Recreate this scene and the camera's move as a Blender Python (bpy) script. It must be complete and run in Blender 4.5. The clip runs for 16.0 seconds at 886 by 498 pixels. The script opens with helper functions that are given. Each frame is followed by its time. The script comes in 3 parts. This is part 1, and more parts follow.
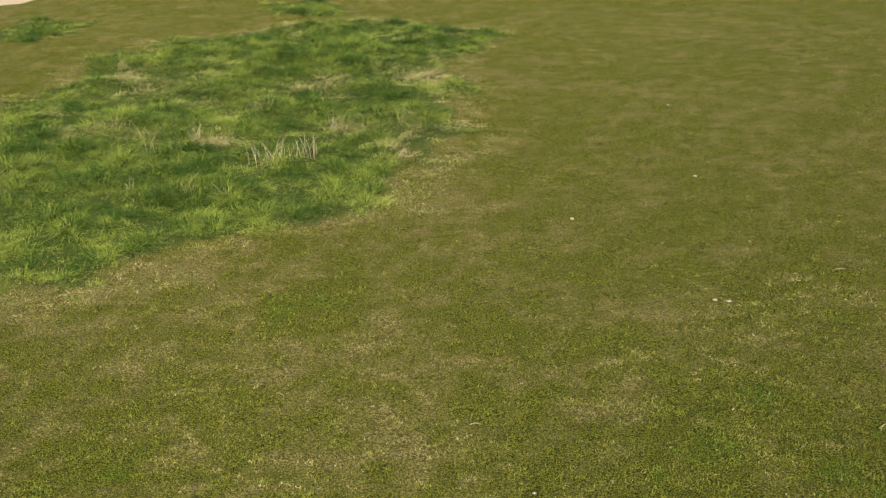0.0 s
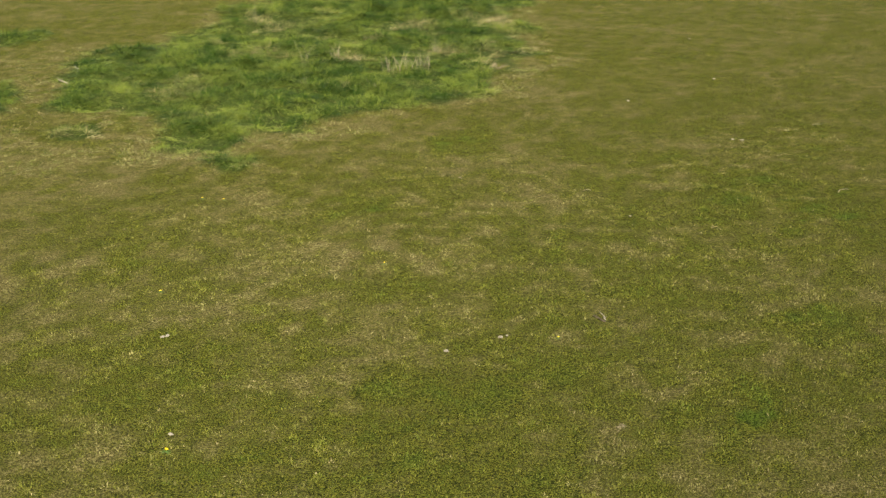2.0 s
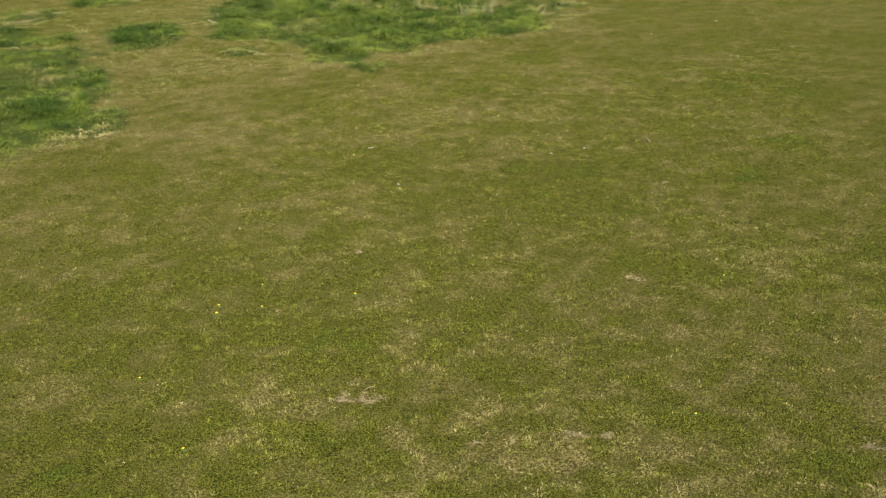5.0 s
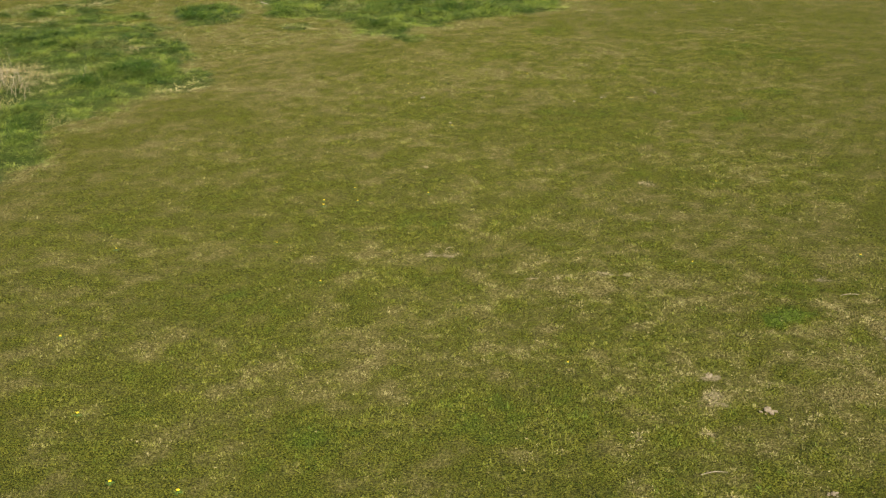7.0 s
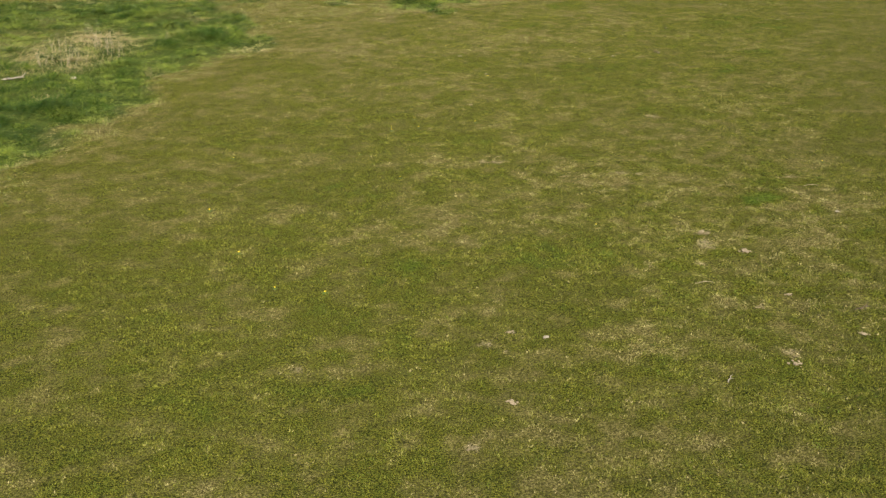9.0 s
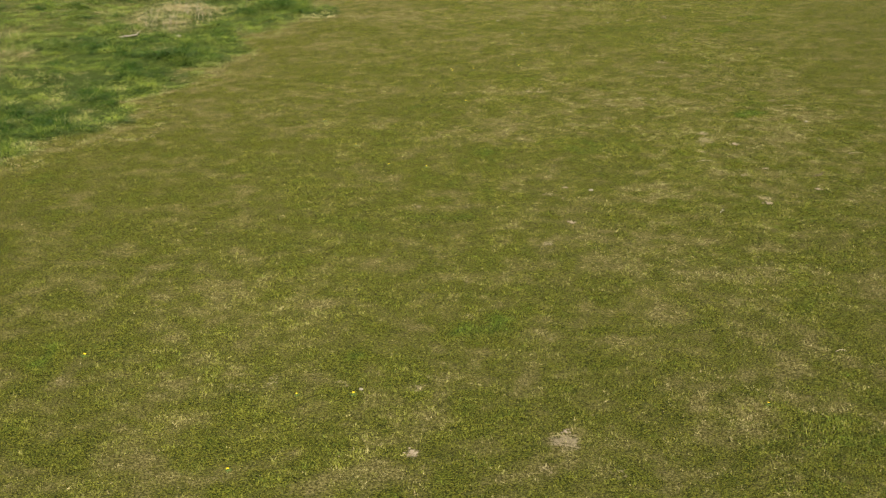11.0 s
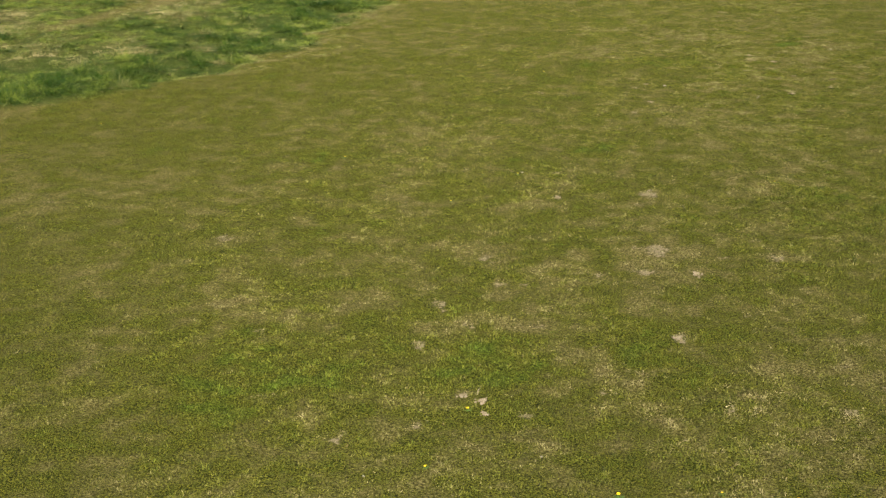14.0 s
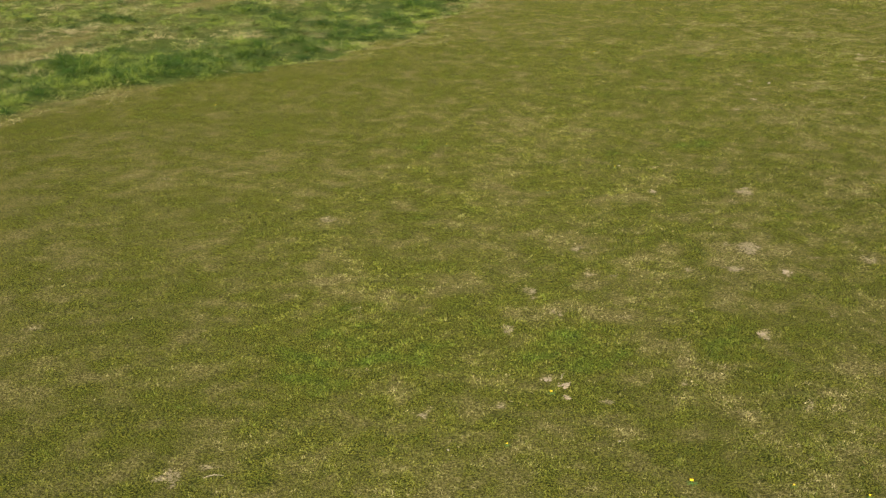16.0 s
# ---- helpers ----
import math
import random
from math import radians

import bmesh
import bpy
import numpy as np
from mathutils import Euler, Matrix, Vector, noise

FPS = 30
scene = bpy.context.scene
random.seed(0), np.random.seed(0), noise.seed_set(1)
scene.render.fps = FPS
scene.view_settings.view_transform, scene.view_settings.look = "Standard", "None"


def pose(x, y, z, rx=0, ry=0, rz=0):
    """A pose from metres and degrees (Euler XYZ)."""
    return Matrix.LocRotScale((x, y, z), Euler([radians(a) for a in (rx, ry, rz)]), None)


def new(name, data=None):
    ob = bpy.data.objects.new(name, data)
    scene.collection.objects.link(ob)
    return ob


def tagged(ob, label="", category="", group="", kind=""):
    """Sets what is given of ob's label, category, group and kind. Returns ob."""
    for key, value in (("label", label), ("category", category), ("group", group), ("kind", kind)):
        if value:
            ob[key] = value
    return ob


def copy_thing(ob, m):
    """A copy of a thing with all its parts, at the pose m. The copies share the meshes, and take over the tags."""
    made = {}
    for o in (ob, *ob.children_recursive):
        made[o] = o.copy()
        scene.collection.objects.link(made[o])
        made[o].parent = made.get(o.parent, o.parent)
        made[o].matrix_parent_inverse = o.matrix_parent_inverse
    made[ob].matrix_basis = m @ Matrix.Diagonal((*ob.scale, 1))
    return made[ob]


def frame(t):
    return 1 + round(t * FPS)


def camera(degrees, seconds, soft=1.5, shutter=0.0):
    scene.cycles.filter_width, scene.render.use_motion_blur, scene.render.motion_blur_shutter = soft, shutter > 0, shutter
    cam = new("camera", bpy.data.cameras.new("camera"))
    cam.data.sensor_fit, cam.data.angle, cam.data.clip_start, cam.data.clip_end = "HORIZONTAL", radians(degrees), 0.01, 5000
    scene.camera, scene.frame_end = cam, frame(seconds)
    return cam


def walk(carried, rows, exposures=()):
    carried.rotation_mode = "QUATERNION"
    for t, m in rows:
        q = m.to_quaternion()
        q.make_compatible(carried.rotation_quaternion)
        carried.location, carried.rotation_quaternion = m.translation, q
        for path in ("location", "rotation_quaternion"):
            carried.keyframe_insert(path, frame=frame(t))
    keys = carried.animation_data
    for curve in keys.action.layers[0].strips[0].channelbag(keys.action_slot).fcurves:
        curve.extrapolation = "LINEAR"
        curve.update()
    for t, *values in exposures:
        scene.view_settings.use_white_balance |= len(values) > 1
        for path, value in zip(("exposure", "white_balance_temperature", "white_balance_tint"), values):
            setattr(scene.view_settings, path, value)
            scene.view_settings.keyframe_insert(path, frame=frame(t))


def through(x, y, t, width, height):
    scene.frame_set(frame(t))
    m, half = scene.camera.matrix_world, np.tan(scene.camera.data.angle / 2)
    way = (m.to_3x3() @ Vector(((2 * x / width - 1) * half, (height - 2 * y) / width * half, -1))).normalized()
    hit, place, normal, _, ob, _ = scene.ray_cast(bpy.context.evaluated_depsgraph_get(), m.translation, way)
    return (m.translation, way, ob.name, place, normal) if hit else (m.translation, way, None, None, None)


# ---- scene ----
# The camera glides backwards about 4.4 m over the pasture, then swings a little to its left.
# Rows: seconds, x, y, z in metres, yaw, pitch, roll in degrees.
cam = camera(41.8, 16.0, soft=1.4)
ROWS = [
    (0.0, 0.045, -0.057, 4.498, 0.111, -20.192, 0.279),
    (0.5, -0.400, -1.621, 4.493, 0.058, -20.173, 0.197),
    (1.0, -0.843, -3.231, 4.471, 0.051, -20.170, 0.112),
    (1.5, -1.239, -4.623, 4.444, -0.028, -20.166, 0.073),
    (2.0, -1.591, -6.070, 4.433, -0.049, -20.212, 0.058),
    (2.5, -1.905, -7.300, 4.430, -0.080, -20.213, 0.004),
    (3.0, -2.218, -8.489, 4.437, -0.130, -20.231, -0.035),
    (3.5, -2.474, -9.572, 4.419, -0.163, -20.251, -0.022),
    (4.0, -2.729, -10.676, 4.414, -0.205, -20.251, -0.019),
    (6.5, -3.662, -15.145, 4.463, -0.146, -20.203, 0.038),
    (7.0, -3.825, -16.069, 4.459, -0.117, -20.167, 0.085),
    (7.5, -3.989, -16.939, 4.453, -0.155, -20.166, 0.091),
    (8.0, -4.186, -17.875, 4.440, -0.186, -20.166, 0.083),
    (8.5, -4.342, -18.730, 4.428, -0.150, -20.167, 0.103),
    (11.0, -5.477, -24.228, 4.423, -0.074, -20.134, 0.090),
    (11.5, -5.697, -25.327, 4.414, -0.058, -20.138, 0.122),
    (12.0, -5.913, -26.618, 4.426, -0.125, -20.187, 0.190),
    (12.5, -6.100, -27.867, 4.430, -0.129, -20.142, 0.244),
    (13.0, -6.287, -29.204, 4.396, -0.179, -20.160, 0.308),
    (13.5, -6.350, -30.127, 4.417, 0.750, -20.201, 0.272),
    (14.0, -6.337, -30.649, 4.513, 3.277, -20.395, 0.204),
    (14.5, -6.303, -30.760, 4.499, 3.502, -20.351, 0.198),
    (15.0, -6.263, -30.851, 4.505, 4.385, -20.421, 0.119),
    (15.5, -6.235, -30.927, 4.554, 6.540, -20.639, 0.004),
    (16.0, -6.214, -31.033, 4.657, 8.790, -21.022, -0.153),
]
walk(cam, [(t, pose(x, y, z, 90 + pitch, roll, yaw)) for t, x, y, z, yaw, pitch, roll in ROWS])

# ---- daylight: clear sky, low warm sun behind the camera ----
SUN_WAY = Vector((-0.181, 0.822, -0.539)).normalized()
sun_data = bpy.data.lights.new("sun", "SUN")
sun_data.energy, sun_data.angle, sun_data.color = 5.0, radians(0.53), (1.0, 0.90, 0.74)
sun = new("sun", sun_data)
sun.matrix_world = Matrix.Translation((0, 0, 40)) @ SUN_WAY.to_track_quat("-Z", "Y").to_matrix().to_4x4()
world = bpy.data.worlds.new("sky")
world.use_nodes = True
scene.world = world
sky = world.node_tree.nodes.new("ShaderNodeTexSky")
sky.sky_type, sky.sun_disc = "NISHITA", False
sky.air_density, sky.dust_density = 0.7, 0.4
sky.sun_elevation, sky.sun_rotation = math.asin(-SUN_WAY.z), math.atan2(-SUN_WAY.x, -SUN_WAY.y)
background = world.node_tree.nodes["Background"]
background.inputs["Strength"].default_value = 0.05
world.node_tree.links.new(sky.outputs["Color"], background.inputs["Color"])
scene.view_settings.exposure = 1.0


# ---- materials ----
class Graph:
    """Short calls for building one node material."""

    def __init__(self, name):
        self.mat = bpy.data.materials.new(name)
        self.mat.use_nodes = True
        self.tree = self.mat.node_tree
        self.tree.nodes.clear()
        self.out = self.tree.nodes.new("ShaderNodeOutputMaterial")

    def node(self, kind, **inputs):
        n = self.tree.nodes.new("ShaderNode" + kind)
        for key, value in inputs.items():
            self.put(n.inputs[key.replace("_", " ")], value)
        return n

    def put(self, socket, value):
        if isinstance(value, bpy.types.NodeSocket):
            self.tree.links.new(value, socket)
        else:
            socket.default_value = value

    def noise(self, scale, detail=4.0, rough=0.6, where=None):
        n = self.node("TexNoise", Scale=scale, Detail=detail, Roughness=rough)
        if where is not None:
            self.put(n.inputs["Vector"], where)
        return n.outputs["Fac"]

    def place(self):
        return self.node("TexCoord").outputs["Object"]

    def mix(self, a, b, fac, blend="MIX"):
        n = self.tree.nodes.new("ShaderNodeMix")
        n.data_type, n.blend_type = "RGBA", blend
        self.put(n.inputs["Factor"], fac)
        self.put(n.inputs["A"], a if isinstance(a, bpy.types.NodeSocket) else (*a, 1))
        self.put(n.inputs["B"], b if isinstance(b, bpy.types.NodeSocket) else (*b, 1))
        return n.outputs["Result"]

    def ramp(self, value, low, high):
        n = self.tree.nodes.new("ShaderNodeMapRange")
        n.interpolation_type = "SMOOTHSTEP"
        for key, v in (("Value", value), ("From Min", low), ("From Max", high)):
            self.put(n.inputs[key], v)
        return n.outputs["Result"]

    def math(self, op, a, b=0.0):
        n = self.tree.nodes.new("ShaderNodeMath")
        n.operation = op
        self.put(n.inputs[0], a)
        self.put(n.inputs[1], b)
        return n.outputs[0]

    def field(self, name):
        n = self.tree.nodes.new("ShaderNodeAttribute")
        n.attribute_name = name
        s = self.node("SeparateXYZ", Vector=n.outputs["Vector"])
        return s.outputs[0], s.outputs[1], s.outputs[2]

    def bump(self, height, strength, distance):
        return self.node("Bump", Height=height, Strength=strength, Distance=distance).outputs["Normal"]

    def surface(self, color, rough=0.7, normal=None, through=0.0, gloss=0.3):
        p = self.node("BsdfPrincipled", Base_Color=color, Roughness=rough, Specular_IOR_Level=gloss, Diffuse_Roughness=1.0)
        if normal is not None:
            self.put(p.inputs["Normal"], normal)
        shader = p.outputs[0]
        if through:
            t = self.node("BsdfTranslucent", Color=color)
            m = self.node("MixShader", Fac=through)
            self.tree.links.new(shader, m.inputs[1])
            self.tree.links.new(t.outputs[0], m.inputs[2])
            shader = m.outputs[0]
        self.tree.links.new(shader, self.out.inputs["Surface"])
        return self.mat


def blade_material(name, dark, fresh, straw, pale, rough=0.55, through=0.25, gloss=0.25):
    """Grass whose field "mix" holds dryness, a chance number and the height along the blade."""
    g = Graph(name)
    dry, chance, along = g.field("mix")
    green = g.mix(g.mix(dark, fresh, chance), g.mix(dark, (0.135, 0.200, 0.026), chance), g.ramp(g.math("MULTIPLY", dry, -1.0), -0.12, 0.4))
    dead = g.mix(straw, pale, chance)
    color = g.mix(green, dead, g.ramp(dry, 0.25, 0.95))
    color = g.mix(color, dead, g.math("MULTIPLY", g.ramp(along, 0.8, 1.0), 0.25))
    return g.surface(color, rough, None, through, gloss)


turf_mat = blade_material("grazed_turf", (0.028, 0.040, 0.005), (0.196, 0.206, 0.031), (0.130, 0.108, 0.035), (0.44, 0.39, 0.20), 0.6, 0.10, 0.12)
tall_mat = blade_material("long_grass", (0.022, 0.053, 0.006), (0.185, 0.226, 0.038), (0.20, 0.165, 0.065), (0.42, 0.36, 0.20), 0.5, 0.14, 0.10)


def plain_material(name, low, high, scale, rough=0.8, relief=0.002):
    g = Graph(name)
    where = g.place()
    n = g.noise(scale, 5, 0.65, where)
    fine = g.noise(scale * 7, 3, 0.6, where)
    color = g.mix(g.mix(low, high, g.ramp(n, 0.3, 0.7)), low, g.math("MULTIPLY", g.ramp(fine, 0.5, 0.8), 0.5))
    return g.surface(color, rough, g.bump(fine, 0.7, relief))


def ground_material():
    """Matted turf over soil; "mix" holds dryness, bareness and the sandy track, "cover" the long grass."""
    g = Graph("pasture_turf")
    dry, bare, track = g.field("mix")
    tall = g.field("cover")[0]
    where = g.place()
    mid = g.noise(8, 5, 0.65, where)
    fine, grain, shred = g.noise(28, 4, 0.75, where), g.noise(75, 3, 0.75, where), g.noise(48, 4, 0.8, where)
    # Near-black end of the grain: shadow gaps between blades, painted into the green.
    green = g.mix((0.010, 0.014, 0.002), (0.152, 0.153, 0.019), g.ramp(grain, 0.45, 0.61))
    green = g.mix(green, (0.060, 0.086, 0.008), g.math("MULTIPLY", g.ramp(fine, 0.45, 0.65), 0.5))
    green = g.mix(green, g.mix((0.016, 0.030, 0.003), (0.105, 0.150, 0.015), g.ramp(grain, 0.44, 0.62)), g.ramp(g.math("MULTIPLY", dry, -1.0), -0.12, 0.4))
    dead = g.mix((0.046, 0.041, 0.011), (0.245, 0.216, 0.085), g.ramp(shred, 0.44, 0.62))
    amount = g.math("ADD", g.math("MULTIPLY", dry, 0.8), g.math("MULTIPLY", g.math("ADD", mid, fine), 0.6))
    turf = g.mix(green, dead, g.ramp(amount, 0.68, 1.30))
    # Under long grass the green is painted darker, for the shade among the tussocks.
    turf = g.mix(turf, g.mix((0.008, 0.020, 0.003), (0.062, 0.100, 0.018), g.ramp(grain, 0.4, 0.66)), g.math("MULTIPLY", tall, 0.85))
    soil = g.mix((0.13, 0.105, 0.058), (0.33, 0.285, 0.185), g.ramp(shred, 0.36, 0.66))
    soil = g.mix(soil, (0.09, 0.06, 0.032), g.math("MULTIPLY", g.ramp(shred, 0.5, 0.75), 0.7))
    sand = g.mix((0.27, 0.225, 0.16), (0.38, 0.33, 0.25), fine)
    bald = g.math("ADD", g.math("MULTIPLY", bare, 0.42), g.math("MULTIPLY", g.math("ADD", mid, g.math("ADD", fine, shred)), 0.75))
    color = g.mix(turf, soil, g.ramp(bald, 1.40, 1.60))
    color = g.mix(color, sand, g.ramp(g.math("ADD", track, g.math("MULTIPLY", mid, 0.4)), 0.45, 0.8))
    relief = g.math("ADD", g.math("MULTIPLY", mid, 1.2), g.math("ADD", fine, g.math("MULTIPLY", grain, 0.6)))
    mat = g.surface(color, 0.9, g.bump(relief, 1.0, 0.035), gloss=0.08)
    return mat


soil_mat = ground_material()
straw_mat = plain_material("dead_straw", (0.20, 0.17, 0.11), (0.38, 0.33, 0.23), 60, 0.7, 0.001)
dead_wood_mat = plain_material("bleached_wood", (0.20, 0.175, 0.135), (0.34, 0.31, 0.26), 40, 0.85, 0.002)
dark_wood_mat = plain_material("dark_twig_bark", (0.045, 0.034, 0.024), (0.16, 0.12, 0.085), 60, 0.85, 0.002)
stone_mat = plain_material("pale_stone", (0.16, 0.145, 0.105), (0.34, 0.31, 0.24), 90, 0.85, 0.003)
dung_mat = plain_material("dried_dung", (0.13, 0.105, 0.065), (0.34, 0.285, 0.195), 90, 0.95, 0.006)
petal_mat = plain_material("dandelion_petal", (0.75, 0.52, 0.01), (0.90, 0.70, 0.02), 90, 0.6, 0.001)
leaf_mat = plain_material("dandelion_leaf", (0.04, 0.085, 0.015), (0.09, 0.15, 0.03), 50, 0.55, 0.001)


# ---- the lie of the pasture ----
rng = np.random.default_rng(7)
LATTICE = rng.random((256, 256))


def wave(x, y, size, shift=0):
    """Smooth noise from -1 to 1 with features of that size in metres."""
    x, y = np.asarray(x) / size, np.asarray(y) / size
    c, d = math.cos(0.7 + shift), math.sin(0.7 + shift)
    x, y = c * x - d * y + 37.3 * shift, d * x + c * y + 71.7 * shift
    i, j = np.floor(x).astype(int), np.floor(y).astype(int)
    u, v = x - i, y - j
    u, v = u * u * (3 - 2 * u), v * v * (3 - 2 * v)
    a, b = LATTICE[i % 256, j % 256], LATTICE[(i + 1) % 256, j % 256]
    c, d = LATTICE[i % 256, (j + 1) % 256], LATTICE[(i + 1) % 256, (j + 1) % 256]
    return 2 * ((a * (1 - u) + b * u) * (1 - v) + (c * (1 - u) + d * u) * v) - 1


def smooth(v, low, high):
    t = np.clip((v - low) / (high - low), 0, 1)
    return t * t * (3 - 2 * t)


def inside(x, y, poly):
    """Metres inside (positive) or outside (negative) of a closed outline."""
    poly = np.array(poly)
    odd, near = np.zeros(np.shape(x), bool), np.full(np.shape(x), 1e9)
    for (ax, ay), (bx, by) in zip(poly, np.roll(poly, -1, 0)):
        if ay != by:
            odd ^= ((ay > y) != (by > y)) & (x < (bx - ax) * (y - ay) / (by - ay) + ax)
        t = np.clip(((x - ax) * (bx - ax) + (y - ay) * (by - ay)) / ((bx - ax) ** 2 + (by - ay) ** 2), 0, 1)
        near = np.minimum(near, np.hypot(x - ax - t * (bx - ax), y - ay - t * (by - ay)))
    return np.where(odd, near, -near)


def along_line(x, y, line):
    """Metres from an open line."""
    near = np.full(np.shape(x), 1e9)
    for (ax, ay), (bx, by) in zip(line, line[1:]):
        t = np.clip(((x - ax) * (bx - ax) + (y - ay) * (by - ay)) / ((bx - ax) ** 2 + (by - ay) ** 2), 0, 1)
        near = np.minimum(near, np.hypot(x - ax - t * (bx - ax), y - ay - t * (by - ay)))
    return near


def spots(x, y, centres):
    """Soft round spots (x, y, radius) with torn edges, 0 to 1."""
    total = np.zeros(np.shape(x))
    for cx, cy, r in centres:
        sel = (np.abs(x - cx) < 2.5 * r) & (np.abs(y - cy) < 2.5 * r)
        if sel.any():
            d = np.hypot(x[sel] - cx, (y[sel] - cy) * 0.8) / r + 0.7 * wave(x[sel], y[sel], 0.4 * r + 0.04, 3)
            total[sel] = np.maximum(total[sel], 1 - smooth(d, 0.55, 1.5))
    return total


# Stands of long grass the horses leave ungrazed.
STAND_MAIN = [(0.9, 26.2), (0.0, 23.0), (0.1, 19.5), (0.2, 17.9), (0.1, 16.2), (-0.5, 15.1), (-0.7, 13.9), (-1.3, 13.4), (-2.0, 13.0),
              (-2.9, 12.4), (-3.6, 11.4), (-4.6, 11.0), (-5.0, 10.2), (-5.7, 9.9), (-6.2, 12.3), (-6.9, 12.7), (-8.1, 12.7), (-8.5, 14.7),
              (-8.9, 17.2), (-7.5, 18.4), (-6.9, 20.0), (-6.7, 23.2), (-5.8, 25.4), (-4.3, 26.4), (-3.1, 28.0), (-1.2, 28.4)]
STAND_CLUMP = [(-10.4, 12.1), (-9.6, 11.2), (-8.7, 11.8), (-8.7, 13.3), (-9.1, 14.5), (-9.7, 15.2), (-10.5, 13.7)]
STAND_BANK = [(-11.2, 11.4), (-10.2, 10.2), (-9.8, 8.8), (-9.1, 7.3), (-8.6, 5.9), (-8.5, 4.5), (-9.4, 3.7), (-10.0, 2.2), (-9.8, -0.4), (-10.1, -1.7),
              (-10.2, -3.2), (-10.9, -4.6), (-10.7, -6.8), (-11.4, -7.8), (-12.0, -8.9), (-12.7, -9.6), (-13.5, -10.6), (-14.4, -11.6), (-15.3, -12.7),
              (-16.2, -14.8), (-19.0, -17.5), (-30.0, -20.0), (-32.0, 4.0), (-20.0, 10.5), (-14.0, 11.2)]
# Where the long grass grows rankest, and where it has died back.
RANK_SPOTS = [(-11.8, -6.1, 0.5), (-9.5, 12.6, 1.0), (-13.0, -9.8, 0.8), (-14.9, -11.3, 0.9), (-11.9, -8.0, 0.7), (-16.5, -10.7, 0.25), (-9.4, 5.4, 0.8), (-11.9, 9.0, 0.6),
              (-10.8, -1.5, 0.7), (-4.0, 15.0, 0.8), (-1.2, 14.8, 0.6), (-2.5, 23.5, 1.2), (-6.0, 16.0, 0.9), (-3.0, 13.4, 0.6), (-1.0, 18.8, 0.7), (-12.6, -5.6, 0.6)]
SPENT_SPOTS = [(-11.9, 3.6, 1.3), (-12.0, 5.4, 0.9), (-14.4, 0.0, 0.8), (-1.9, 20.6, 0.8), (-5.8, 21.0, 0.8), (-0.6, 22.0, 0.7), (-3.6, 16.9, 0.4), (-14.6, -7.6, 0.9), (-12.8, -2.6, 0.6)]
SMALL_TUFTS = [(-3.6, 30.0, 0.9), (0.4, 26.2, 0.8), (-12.0, 18.2, 0.7), (-10.8, 19.2, 0.5), (-9.6, 27.0, 1.0), (-4.5, 9.3, 0.25), (-7.2, 11.3, 0.35), (-12.2, 12.6, 0.8), (-13.6, 13.6, 0.9), (-13.0, 15.5, 0.7)]
TRODDEN_PATH = [(-18.4, -13.0), (-17.7, -8.9), (-17.2, -6.0), (-16.5, -3.4), (-15.9, -1.3), (-15.3, 1.2), (-15.0, 4.0)]
SAND_TRACK = [(40.0, 75.0), (-10.0, 34.5), (-12.6, 31.6), (-18.0, 21.0), (-21.8, 9.0), (-22.2, -2.6), (-23.6, -8.0), (-27.0, -18.0), (-48.0, -70.0)]

# Worn, straw-coloured and bare spots of the turf.
BARE_NEAR = [(-1.12, -1.40, 0.16), (-0.18, 1.93, 0.07), (-4.03, -0.64, 0.10), (-4.69, -2.36, 0.06), (-2.11, -4.70, 0.13), (-1.86, -4.70, 0.08),
             (-2.89, -4.77, 0.08), (-2.62, -4.78, 0.08), (-1.54, -7.17, 0.12), (-1.73, -8.11, 0.11), (-2.29, -8.08, 0.12), (-4.51, -6.93, 0.06),
             (-3.71, -4.09, 0.14), (-3.93, -4.09, 0.10), (0.13, -4.87, 0.15), (-4.29, -12.01, 0.10), (-5.61, -13.54, 0.08), (-5.77, -10.63, 0.10),
             (-1.44, -10.31, 0.13), (-1.60, -7.54, 0.18), (-1.39, -9.26, 0.10), (-4.59, -9.47, 0.08), (-3.93, -10.29, 0.06), (-4.11, -10.09, 0.10)]
BARE_FAR = [(-3.08, -21.76, 0.10), (-4.49, -22.12, 0.09), (-3.39, -21.28, 0.06), (-5.13, -21.53, 0.07), (-5.50, -21.88, 0.07), (-3.57, -22.16, 0.10), (-4.57, -21.15, 0.05), (-3.39, -18.64, 0.10), (-4.04, -20.25, 0.08), (-6.00, -20.57, 0.07), (-3.54, -18.13, 0.06), (-3.62, -20.32, 0.04), (-3.41, -18.70, 0.10), (-4.88, -22.71, 0.06), (-5.50, -20.99, 0.06), 
            (-4.54, -16.44, 0.16), (-5.71, -16.61, 0.06), (-6.30, -15.51, 0.10), (-5.68, -15.57, 0.07), (-4.35, -19.20, 0.11), (-4.74, -20.79, 0.09),
            (-6.69, -21.95, 0.07), (-4.67, -18.49, 0.19), (-5.37, -19.20, 0.08), (-6.43, -19.54, 0.10), (-6.98, -20.09, 0.13), (-6.66, -20.57, 0.09),
            (-7.14, -21.08, 0.10), (-4.49, -22.19, 0.07), (-9.33, -24.03, 0.12), (-9.10, -23.87, 0.08), (-7.65, -22.81, 0.09), (-7.01, -22.55, 0.07),
            (-6.13, -22.33, 0.09), (-11.58, -21.71, 0.08), (-9.59, -18.33, 0.12), (-5.50, -21.48, 0.06), (-4.88, -19.17, 0.13), (-6.56, -18.76, 0.11),
            (-4.95, -18.43, 0.08), (-4.71, -20.70, 0.07), (-6.65, -20.57, 0.07), (-3.98, -18.69, 0.06), (-6.16, -19.53, 0.07), (-0.59, 16.10, 0.22)]
